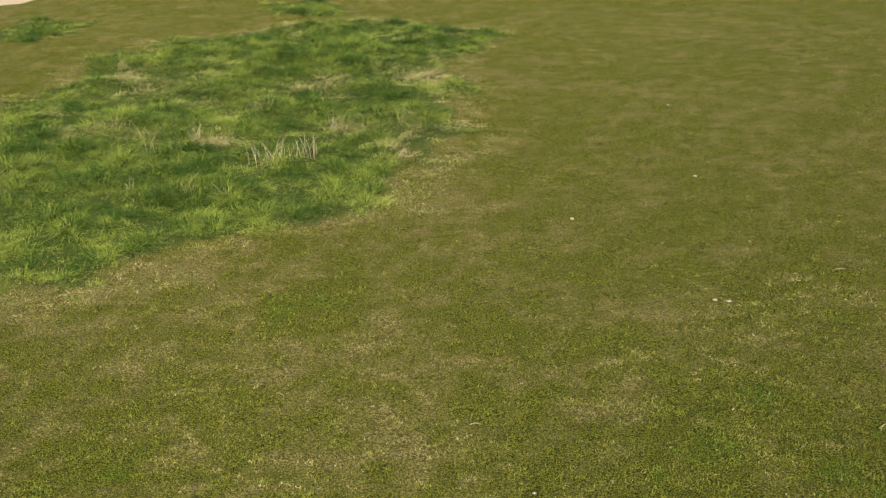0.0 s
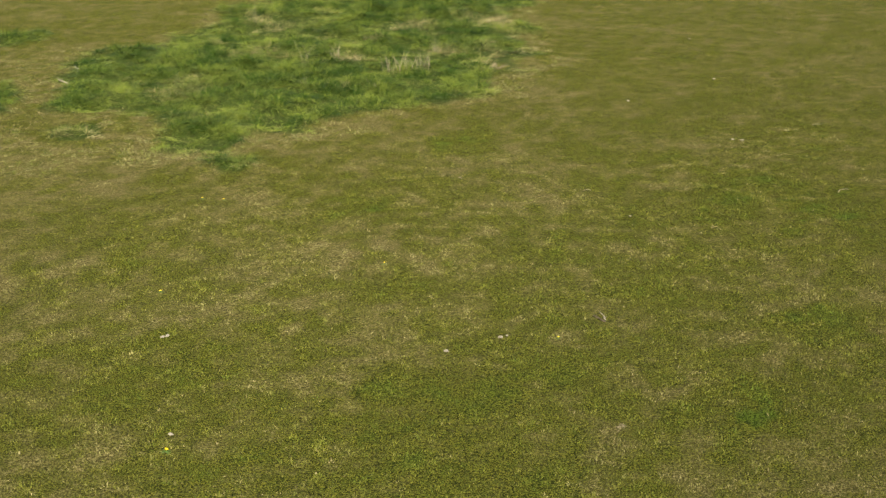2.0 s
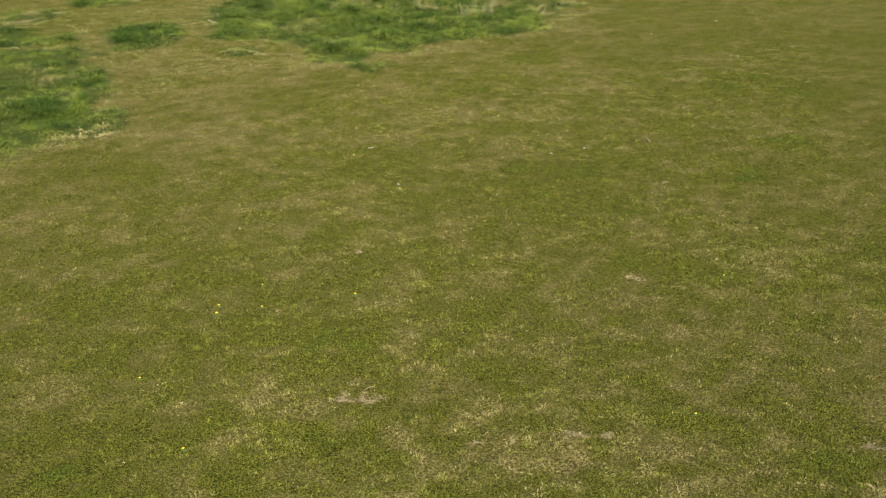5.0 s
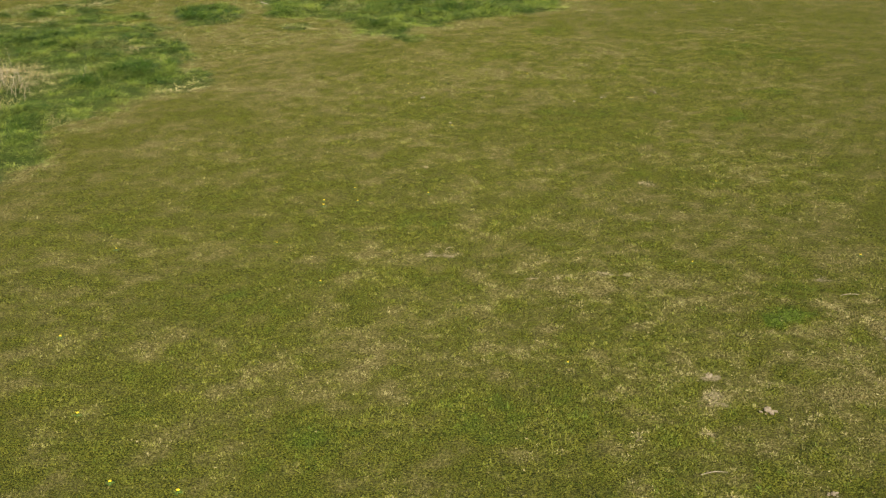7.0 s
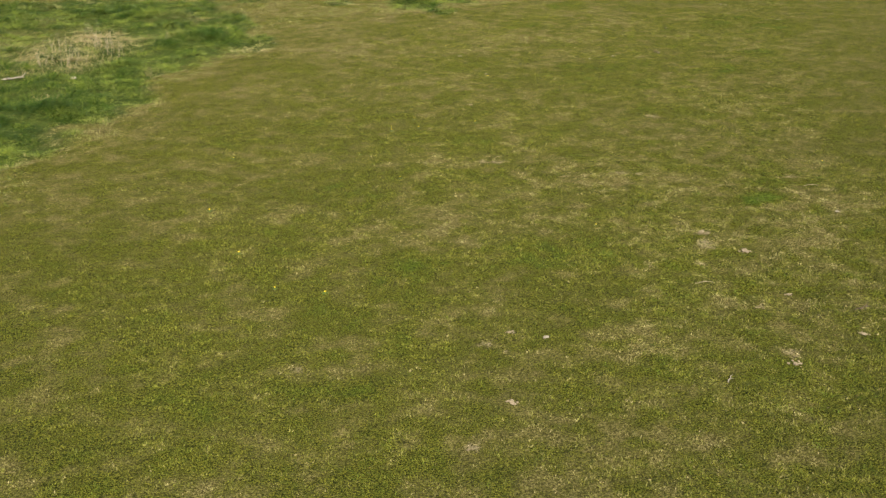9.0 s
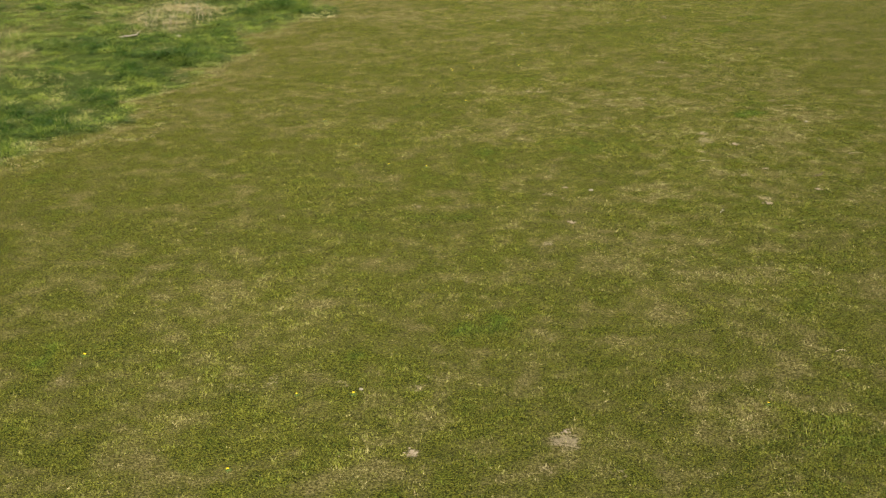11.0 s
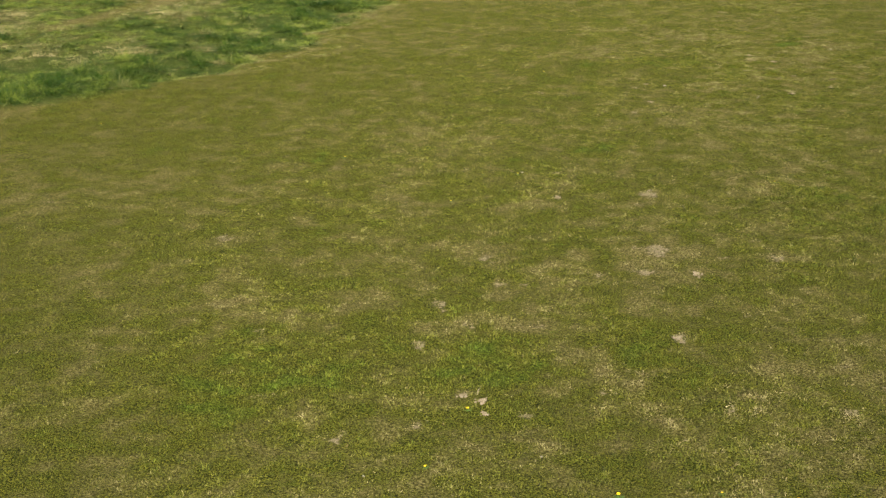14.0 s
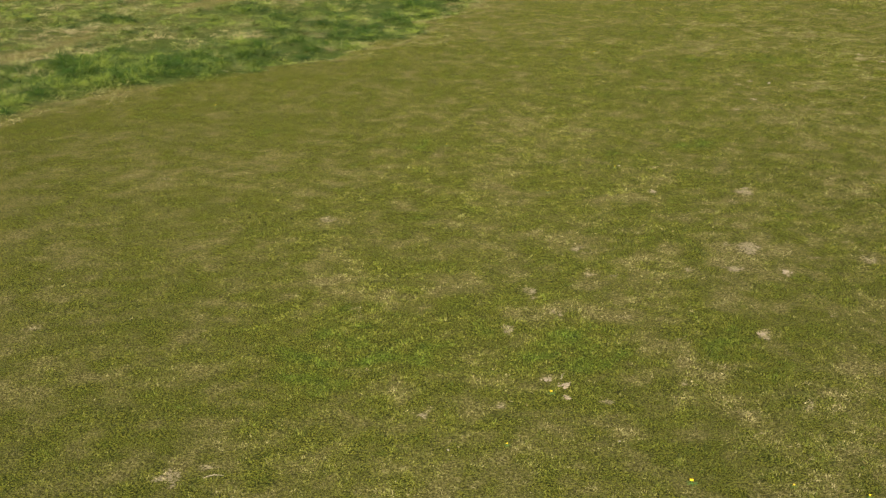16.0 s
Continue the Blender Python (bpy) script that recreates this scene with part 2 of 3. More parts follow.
DRY_SPOTS = [(-2.72, 11.69, 0.5), (-2.36, 9.91, 0.45), (-3.36, 8.45, 0.35), (2.16, 10.54, 0.3), (2.54, 9.26, 0.3), (-0.49, 9.76, 0.3),
             (-0.19, -6.35, 0.8), (-0.87, -8.04, 0.7), (-1.22, -5.54, 0.5), (-7.39, -6.90, 0.2), (-3.87, -12.16, 0.55), (-0.64, -7.22, 1.0),
             (-3.21, -15.88, 0.25), (-3.72, -14.80, 0.3), (-5.78, -19.67, 1.1), (-4.65, -18.66, 0.45), (-6.77, 4.27, 0.6), (-4.04, -12.67, 0.5),
             (-3.4, 7.6, 2.4), (-6.6, 6.8, 2.4), (-1.2, 9.6, 1.8)]
LUSH_SPOTS = [(0.85, 2.25, 0.38), (0.25, 2.0, 0.12), (2.1, 3.95, 0.3), (-1.21, 10.72, 0.5), (2.53, 8.61, 0.35), (1.92, 7.69, 0.35), (-2.47, 7.55, 0.4), (-5.17, 5.62, 0.4), (-4.46, 9.26, 0.2), (3.20, 7.30, 0.45),
              (-0.27, -5.33, 0.24), (-0.66, -5.96, 0.22), (-2.79, -7.75, 0.3), (-4.83, -8.20, 0.35), (-3.61, -7.84, 0.35), (-0.44, -5.76, 0.22), (1.06, -6.60, 0.25),
              (-2.39, -16.43, 0.35), (-5.78, -15.36, 0.25), (-5.07, -14.43, 0.3), (-9.06, -15.01, 0.3), (-8.49, -21.73, 0.6), (-6.51, -21.41, 0.4), (-5.05, -20.81, 0.4)]

GREEN_TUFTS = [(-0.43, -5.83, 0.16), (-0.66, -6.02, 0.11), (0.92, 2.10, 0.15)]

# Rough, tufty stretches of the turf that are grazed less.
ROUGH_TURF = [(-0.43, -5.83, 0.3), (-1.2, -9.8, 1.4), (-0.4, -10.8, 1.2), (-2.6, -10.7, 0.6), (-0.4, -6.6, 2.0), (0.6, -8.4, 1.3), (-1.6, -8.6, 0.8), (-0.4, -5.6, 0.6), (1.1, -6.6, 0.4), (-2.4, -16.5, 0.9), (-4.4, -22.6, 0.9), (2.5, 8.4, 1.0), (0.3, -1.2, 0.8), (-2.0, -13.0, 0.9), (3.4, 10.4, 0.9)]


def long_grass(x, y):
    """How much long grass stands at a place: 0 none, 1 thick; with torn outlines."""
    torn = 0.45 * wave(x, y, 1.1, 5) + 0.3 * wave(x, y, 0.4, 6)
    thick = smooth(inside(x, y, STAND_MAIN) + torn, -0.35, 0.25)
    thick = np.maximum(thick, smooth(inside(x, y, STAND_CLUMP) + 0.6 * torn, -0.1, 0.35))
    bank = inside(x, y, STAND_BANK)
    rich = 0.62 + 0.38 * (1 - smooth(bank, 2.6, 4.2))
    rich = np.maximum(rich, smooth(wave(x, y, 1.6, 8), 0.1, 0.6))
    rich = rich * smooth(along_line(x, y, TRODDEN_PATH) + 0.8 * torn, -0.1, 0.5)
    thick = np.maximum(thick, rich * smooth(bank + torn, -0.5, 0.1))
    thick = np.maximum(thick, smooth(spots(x, y, SMALL_TUFTS), 0.2, 0.7))
    thick = thick * (1 - spots(x, y, [(-0.59, 16.05, 0.2)]))
    return thick * smooth(along_line(x, y, SAND_TRACK), 0.7, 1.3)


def fringe(x, y):
    """The dry, half-grazed edge round the long grass and the rough ground between the stands, 0 to 1."""
    d = np.maximum(np.maximum(inside(x, y, STAND_MAIN), inside(x, y, STAND_CLUMP)), inside(x, y, STAND_BANK))
    edge = smooth(d + 0.5 * wave(x, y, 0.8, 9), -1.1, -0.1)
    rough_ground = smooth(inside(x, y, [(-4.6, 10.6), (-7.0, 8.2), (-8.6, 5.4), (-9.2, 9.0), (-14.0, 11.0), (-16.0, 22.0), (-9.0, 34.0), (-5.0, 31.0), (-6.6, 24.0), (-7.4, 17.0)]) + 0.6 * wave(x, y, 1.2, 10), -0.3, 0.8)
    return np.maximum(edge, 0.6 * rough_ground * (1 - 0.8 * smooth(y, 15, 20)))


def bareness(x, y):
    b = spots(x, y, [(cx, cy, 0.65 * r) for cx, cy, r in BARE_NEAR] + [(cx, cy, 0.75 * r) for cx, cy, r in BARE_FAR])
    b = np.maximum(b, 0.4 * (1 - smooth(along_line(x, y, TRODDEN_PATH) + 0.45 * wave(x, y, 0.7, 11), 0.1, 0.6)))
    scattered = smooth(wave(x, y, 0.45, 12) + 0.5 * wave(x, y, 0.15, 13) + 0.10 * (y < -13), 0.96, 1.28)
    return np.maximum(b, 0.55 * scattered)


def dryness(x, y, lush, edge, bare):
    d = 0.285 + 0.08 * wave(x, y, 2.6, 14) + 0.11 * wave(x, y, 0.75, 15) + 0.23 * wave(x, y, 0.24, 16) + 0.22 * wave(x, y, 0.13, 17)
    return d + 0.14 * spots(x, y, DRY_SPOTS) - 0.30 * lush - 0.5 * spots(x, y, GREEN_TUFTS) + 0.24 * edge + 0.25 * bare


def level(x, y, tall):
    """Height of the soil."""
    near = smooth(60 - np.hypot(x + 4, y - 2), 0, 20)
    return near * (0.018 * wave(x, y, 1.7, 20) + 0.012 * wave(x, y, 0.3, 21) + (0.05 * wave(x, y, 0.9, 30) + 0.05 * wave(x, y, 0.42, 31)) * tall + 0.022 * spots(x, y, ROUGH_TURF) * wave(x, y, 0.2, 42))


class Chart:
    """The fields above on a fine even grid, read off between its points."""
    x0, y0, step, nx, ny = -27.0, -28.0, 0.06, 690, 1060

    def __init__(self):
        gx, gy = np.meshgrid(self.x0 + self.step * np.arange(self.nx), self.y0 + self.step * np.arange(self.ny))
        self.long, self.bare, self.fringe = long_grass(gx, gy), bareness(gx, gy), fringe(gx, gy)
        self.lush = spots(gx, gy, LUSH_SPOTS)
        self.dry = dryness(gx, gy, self.lush, self.fringe, self.bare)
        self.level = level(gx, gy, self.long)

    def at(self, grid, x, y):
        u, v = np.clip((x - self.x0) / self.step, 0, self.nx - 1.001), np.clip((y - self.y0) / self.step, 0, self.ny - 1.001)
        i, j = u.astype(int), v.astype(int)
        u, v = u - i, v - j
        return (grid[j, i] * (1 - u) + grid[j, i + 1] * u) * (1 - v) + (grid[j + 1, i] * (1 - u) + grid[j + 1, i + 1] * u) * v


def axis(low, high, step, reach, fine):
    """Grid lines: even between low and high, twice as close in the fine stretch, widening out to reach."""
    out, size, tail = [], step, 0.0
    while tail < reach:
        size *= 1.45
        tail += size
        out.append(tail)
    core = np.concatenate([np.arange(low, fine[0], step), np.arange(fine[0], fine[1], step / 2), np.arange(fine[1], high, step), [high]])
    return np.concatenate([low - np.array(out[::-1]), core, high + np.array(out)])


def bare_mesh(name, verts, faces, fields, material, cover=None):
    """A mesh of triangles or quads from arrays, with the per-corner-point field "mix"."""
    me = bpy.data.meshes.new(name)
    sides = faces.shape[1]
    me.vertices.add(len(verts))
    me.vertices.foreach_set("co", verts.astype(np.float32).ravel())
    me.loops.add(faces.size)
    me.loops.foreach_set("vertex_index", faces.astype(np.int32).ravel())
    me.polygons.add(len(faces))
    me.polygons.foreach_set("loop_start", np.arange(0, faces.size, sides, dtype=np.int32))
    me.update(calc_edges=True)
    me.attributes.new("mix", "FLOAT_VECTOR", "POINT").data.foreach_set("vector", fields.astype(np.float32).ravel())
    if cover is not None:
        me.attributes.new("cover", "FLOAT_VECTOR", "POINT").data.foreach_set("vector", cover.astype(np.float32).ravel())
    me.materials.append(material)
    return me


# Ground that ever comes into view, with some room to spare.
REACH = [(-10.8, -25.2), (-3.4, -24.4), (6.8, 4.0), (8.4, 12.4), (9.8, 20.0), (12.8, 32.8), (-13.0, 33.4), (-23.4, -2.6), (-16.6, -14.8)]

chart = Chart()


def build_ground():
    xs, ys = axis(-26.0, 13.0, 0.15, 900.0, (-11.0, 1.0)), axis(-27.0, 35.0, 0.15, 900.0, (-24.6, -3.0))
    gx, gy = [a.ravel() for a in np.meshgrid(xs, ys)]
    tall, bare, edge, lush = long_grass(gx, gy), bareness(gx, gy), fringe(gx, gy), spots(gx, gy, LUSH_SPOTS)
    dry = dryness(gx, gy, lush, edge, bare)
    seen = smooth(inside(gx, gy, REACH), -3.0, -0.5)
    dry, bare = 0.27 + (dry - 0.27) * seen, bare * seen
    verts = np.column_stack([gx, gy, level(gx, gy, tall)])
    nx, ny = len(xs), len(ys)
    i = (np.arange(ny - 1)[:, None] * nx + np.arange(nx - 1)[None, :]).ravel()
    faces = np.column_stack([i, i + 1, i + nx + 1, i + nx])
    sand = 1 - smooth(along_line(gx, gy, SAND_TRACK) + 0.3 * wave(gx, gy, 0.7, 23), 0.5, 1.1)
    fields = np.column_stack([np.clip(dry, -1, 1), bare, sand])
    # Where the ground colour carries the painted shade below the long grass.
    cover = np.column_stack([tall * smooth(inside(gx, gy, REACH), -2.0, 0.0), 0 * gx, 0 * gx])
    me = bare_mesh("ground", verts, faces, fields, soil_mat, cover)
    me.polygons.foreach_set("use_smooth", np.ones(len(faces), bool))
    tagged(new("ground", me), "grazed pasture soil with thatch, bare spots and a sandy track", "ground", kind="structure")


build_ground()


def scatter(cell, x0, x1, y0, y1, density):
    """Random places with so many to the square metre as density(x, y) asks."""
    cx, cy = [a.ravel() for a in np.meshgrid(np.arange(x0, x1, cell) + cell / 2, np.arange(y0, y1, cell) + cell / 2)]
    count = rng.poisson(np.clip(density(cx, cy), 0, None) * cell * cell)
    x, y = np.repeat(cx, count), np.repeat(cy, count)
    return x + (rng.random(len(x)) - 0.5) * cell, y + (rng.random(len(x)) - 0.5) * cell


def stand_off(x, y):
    """About how near the glide comes to a place, in metres along the ground."""
    d = np.full(np.shape(x), 7.0)
    for _ in range(4):
        lane = 0.2 * np.clip(y - d, -31, 0)
        d = np.maximum(np.maximum(7.0, np.abs(x - lane) / 0.42), y - 0.0)
    return np.where(y < -24.8, 60.0, d)


def in_reach(x, y):
    return smooth(inside(x, y, REACH), -0.6, 0.0)


TUFTS = 1100  # to the square metre, where the glide passes nearest


def tuft_density(x, y):
    d = stand_off(x, y)
    n = TUFTS * (7.0 / d) ** 1.85 * in_reach(x, y)
    return n * (1 - 0.6 * chart.at(chart.bare, x, y)) * (1 - 0.7 * smooth(chart.at(chart.long, x, y), 0.2, 0.9)) * smooth(along_line(x, y, SAND_TRACK), 0.6, 1.2)


def build_turf():
    """Grazed turf: small tufts of short blades fanned outwards, with gaps between."""
    tx, ty = scatter(0.25, -25, 14, -25.5, 33.5, tuft_density)
    clump = 0.62 + 0.5 * wave(tx, ty, 0.085, 27) + 0.3 * wave(tx, ty, 0.2, 28)
    kept = rng.random(len(tx)) < np.clip(clump, 0.12, 1.0)
    tx, ty, clump = tx[kept], ty[kept], clump[kept]
    grow = (stand_off(tx, ty) / 7.0) ** 0.38
    vigour = np.clip(rng.gamma(4.0, 0.25, len(tx)), 0.25, 2.2) * (0.25 + 1.05 * np.clip(clump, 0.1, 1.3)) * (1 + 0.3 * wave(tx, ty, 0.35, 25))
    own = np.repeat(np.arange(len(tx)), 2 + rng.poisson(2.4, len(tx)))
    n = len(own)
    turn = rng.random(n) * 2 * np.pi
    spread = np.abs(rng.normal(0, 0.019, n)) * grow[own]
    x, y = tx[own] + spread * np.cos(turn), ty[own] + spread * np.sin(turn)
    even = grow ** -2.4
    tuft_dry = rng.normal(0, 0.19, len(tx)) * even
    dry = np.clip(0.29 + (chart.at(chart.dry, x, y) - 0.29 + rng.normal(0, 0.1, n)) * even[own] ** 0.7 + tuft_dry[own], -1, 1)
    lush, edge, bare = chart.at(chart.lush, x, y), chart.at(chart.fringe, x, y), chart.at(chart.bare, x, y)
    length = (0.012 + 0.012 * rng.random(n)) * (0.35 + 0.7 * vigour[own]) + 0.008 * lush + 0.03 * edge * rng.random(n)
    length = length * (1 - 0.2 * np.maximum(dry, 0)) * (1 - 0.55 * bare)
    width = (0.0055 + 0.0060 * rng.random(n)) * grow[own]
    combed = 0.9 + 0.8 * wave(x, y, 1.3, 29) + np.pi * (rng.random(n) < 0.5)
    turn = np.where(rng.random(n) < 0.35, combed, turn) + rng.normal(0, 0.5, n)
    lean = np.where(rng.random(n) < 0.25, np.clip(rng.normal(1.2, 0.2, n), 0.5, 1.52), np.clip(rng.normal(0.6, 0.3, n) + 0.6 * (grow[own] - 1), 0.03, 1.35))
    out = np.column_stack([np.cos(turn) * np.sin(lean), np.sin(turn) * np.sin(lean), np.cos(lean)])
    face = turn + np.pi / 2 + rng.normal(0, 0.6, n)
    side = np.column_stack([np.cos(face), np.sin(face), rng.normal(0, 0.25, n)]) * (width / 2)[:, None]
    base = np.column_stack([x, y, chart.at(chart.level, x, y) - 0.003])
    verts = np.stack([base - side, base + side, base + out * length[:, None]], 1).reshape(-1, 3)
    faces = np.arange(3 * n).reshape(-1, 3)
    tuft_tone = rng.normal(0, 0.30, len(tx)) * even
    chance = np.clip(0.44 + 0.06 * edge + tuft_tone[own] + rng.normal(0, 0.16, n) * even[own] + 0.20 * even[own] * wave(x, y, 0.5, 24) + 0.10 * wave(x, y, 1.4, 26), 0, 1)
    fields = np.stack([np.column_stack([dry, chance, np.full(n, a)]) for a in (0.0, 0.0, 1.0)], 1).reshape(-1, 3)
    me = bare_mesh("lawn_grass", verts, faces, fields, turf_mat)
    tagged(new("lawn_grass", me), "short grazed olive-green turf flecked with straw", "grass", kind="stuff")
    return n


def curved_blades(base, turn, length, width, rise, droop, dry, chance):
    """Bent blades, pointed at both ends and widest at the bend, in one set of arrays."""
    n = len(length)
    ahead = np.column_stack([np.cos(turn), np.sin(turn), np.zeros(n)])
    up = np.array([0, 0, 1.0])
    side = np.column_stack([-np.sin(turn), np.cos(turn), np.zeros(n)])
    twist = rng.normal(0, 0.5, n)
    side = side * np.cos(twist)[:, None] + ahead * np.sin(twist)[:, None]

    def at(s):
        out = length * (np.cos(rise) * s + 0.35 * droop * s * s)
        high = length * (np.sin(rise) * s - 0.55 * droop * s * s)
        return base + ahead * out[:, None] + up * np.maximum(high, -0.01)[:, None]

    w = side * (width / 2)[:, None]
    mid = at(0.5)
    verts = np.stack([base, mid - w, mid + w, at(1.0)], 1).reshape(-1, 3)
    k = 4 * np.arange(n)[:, None]
    faces = np.concatenate([k + [0, 2, 1], k + [1, 2, 3]], 1).reshape(-1, 3)
    fields = np.stack([np.column_stack([dry, chance, np.full(n, a)]) for a in (0.0, 0.5, 0.5, 1.0)], 1).reshape(-1, 3)
    return verts, faces, fields


def build_stand(name, label, x0, x1, y0, y1, centres, blades, keep):
    """A stand of long grass: tussocks whose blades arch outwards, the taller ones leaning with the wind."""
    def density(x, y):
        return centres * smooth(chart.at(chart.long, x, y), 0.12, 0.6) * keep(x, y)
    cx, cy = scatter(0.2, x0, x1, y0, y1, density)
    thick = chart.at(chart.long, cx, cy)
    rank, spent = spots(cx, cy, RANK_SPOTS), spots(cx, cy, SPENT_SPOTS)
    deep = inside(cx, cy, STAND_BANK)
    front = smooth(deep, 0.1, 0.5) * (1 - smooth(deep + 0.5 * wave(cx, cy, 0.9, 36), 0.9, 1.8)) * (cy < 0)
    rank = np.maximum(rank, front * smooth(wave(cx, cy, 0.7, 37), -0.5, 0.3))
    vigour = np.clip(0.40 + 0.30 * wave(cx, cy, 0.9, 30) + 0.45 * wave(cx, cy, 0.42, 31) + 0.4 * wave(cx, cy, 0.27, 39) + rng.normal(0, 0.3, len(cx)) + 0.6 * rank - 0.3 * spent, 0, 1.5) * thick
    dead = np.clip(0.24 + 0.42 * wave(cx, cy, 1.5, 32) + 0.45 * wave(cx, cy, 0.5, 33) + 0.2 * (1 - thick) - 0.36 * vigour + 0.32 * spent + 0.34 * smooth(deep + 0.7 * wave(cx, cy, 1.1, 43), 1.6, 3.2) * (1 - smooth(cy, -9.5, -6.0)), 0, 1)
    count = rng.poisson(blades * (0.55 + 0.8 * vigour))
    own = np.repeat(np.arange(len(cx)), count)
    n = len(own)
    turn = rng.random(n) * 2 * np.pi
    spread = np.abs(rng.normal(0, 0.07, n)) + 0.01
    bx, by = cx[own] + spread * np.cos(turn), cy[own] + spread * np.sin(turn)
    base = np.column_stack([bx, by, chart.at(chart.level, bx, by) - 0.005])
    lean = 0.9 + 0.8 * wave(bx, by, 2.2, 34) + 1.9 * wave(bx, by, 0.6, 38)
    turn = turn + 1.0 * np.sin(lean - turn) + rng.normal(0, 0.3, n)
    length = (0.085 + 0.21 * vigour[own]) * (0.5 + 0.7 * rng.random(n))
    width = 0.0044 + 0.0036 * rng.random(n)
    rise = np.clip(rng.normal(1.05, 0.28, n) - 1.5 * spread, 0.2, 1.5)
    droop = np.clip(rng.normal(1.15, 0.35, n), 0.1, 1.7)
    dry = np.clip(dead[own] + rng.normal(0, 0.2, n), 0, 1)
    tone = rng.normal(0, 0.34, len(cx))
    chance = np.clip(0.60 - 0.46 * np.minimum(vigour[own], 1.0) + tone[own] - 0.16 * front[own] + rng.normal(0, 0.34, n) + 0.34 * wave(bx, by, 0.42, 35), 0, 1)
    me = bare_mesh(name, *curved_blades(base, turn, length, width, rise, droop, dry, chance), tall_mat)
    tagged(new(name, me), label, "grass", kind="stuff")
    return n


build_turf()


def build_rough_turf():
    """Coarse low tufts with gaps between, in one sheet."""
    def density(x, y):
        return 330 * spots(x, y, ROUGH_TURF) * np.clip(0.6 + 0.9 * wave(x, y, 0.16, 40), 0, 1.3) + 5.0 * in_reach(x, y) * smooth(wave(x, y, 0.9, 41), 0.1, 0.6) * (y < 12)
    cx, cy = scatter(0.08, -14, 8, -25, 13, density)
    vigour = np.clip(rng.gamma(3.0, 0.33, len(cx)), 0.3, 2.0)
    own = np.repeat(np.arange(len(cx)), 4 + rng.poisson(6 * vigour))
    n = len(own)
    turn = rng.random(n) * 2 * np.pi
    spread = np.abs(rng.normal(0, 0.022, n)) * vigour[own]
    x, y = cx[own] + spread * np.cos(turn), cy[own] + spread * np.sin(turn)
    base = np.column_stack([x, y, chart.at(chart.level, x, y) - 0.004])
    length = (0.019 + 0.022 * rng.random(n)) * (0.5 + 0.5 * vigour[own])
    tuft_dry = rng.normal(-0.02, 0.22, len(cx))
    dry = np.clip(chart.at(chart.dry, x, y) + tuft_dry[own] + rng.normal(0, 0.12, n), -1, 1)
    tone = rng.normal(0.42, 0.25, len(cx))
    chance = np.clip(tone[own] + rng.normal(0, 0.2, n), 0, 1)
    blades = curved_blades(base, turn + rng.normal(0, 0.4, n), length, 0.005 + 0.005 * rng.random(n), np.clip(rng.normal(1.0, 0.3, n), 0.1, 1.5), np.clip(rng.normal(0.9, 0.3, n), 0.1, 1.5), dry, chance)
    tagged(new("rough_turf", bare_mesh("rough_turf", *blades, turf_mat)), "coarse low tufts of half-grazed grass in the turf", "grass", kind="stuff")
    return n


build_rough_turf()


def build_litter():
    """Dead leaf flecks and torn straw lying on the turf, curled, thickest where it is worn."""
    def density(x, y):
        worn = 2.0 * chart.at(chart.bare, x, y) + 1.2 * spots(x, y, ROUGH_TURF) + np.clip(chart.at(chart.dry, x, y) - 0.3, 0, 1) * 1.5
        return (5.0 + 20 * worn + 700 * smooth(chart.at(chart.bare, x, y), 0.35, 0.8)) * in_reach(x, y) * (y < 16) * (1 - chart.at(chart.long, x, y))
    x, y = scatter(0.06, -16, 8, -25, 16, density)
    n = len(x)
    bald = smooth(chart.at(chart.bare, x, y), 0.3, 0.8)
    turn, long = rng.random(n) * 2 * np.pi, 0.006 + 0.014 * rng.random(n) ** 2
    wide, curl = long * (0.15 + 0.35 * rng.random(n)), 0.002 + 0.010 * rng.random(n)
    u = np.column_stack([np.cos(turn), np.sin(turn), rng.normal(0, 0.3, n)])
    v = np.column_stack([-np.sin(turn), np.cos(turn), rng.normal(0, 0.3, n)])
    c = np.column_stack([x, y, chart.at(chart.level, x, y) + 0.008 + 0.014 * rng.random(n)])
    up = np.array([0, 0, 1.0])
    verts = np.stack([c - u * long[:, None] + up * curl[:, None], c - v * wide[:, None], c + v * wide[:, None], c + u * long[:, None] + up * (0.6 * curl)[:, None]], 1).reshape(-1, 3)
    k = 4 * np.arange(n)[:, None]
    faces = np.concatenate([k + [0, 1, 2], k + [1, 3, 2]], 1).reshape(-1, 3)
    tone = np.clip(rng.normal(0.3, 0.25, n) + 0.25 * bald, 0, 1)
    fields = np.repeat(np.column_stack([np.ones(n), tone, np.zeros(n)]), 4, 0)
    tagged(new("leaf_litter", bare_mesh("leaf_litter", verts, faces, fields, turf_mat)), "pale dead leaf flecks and straw bits on the turf", "litter", kind="stuff")


build_litter()


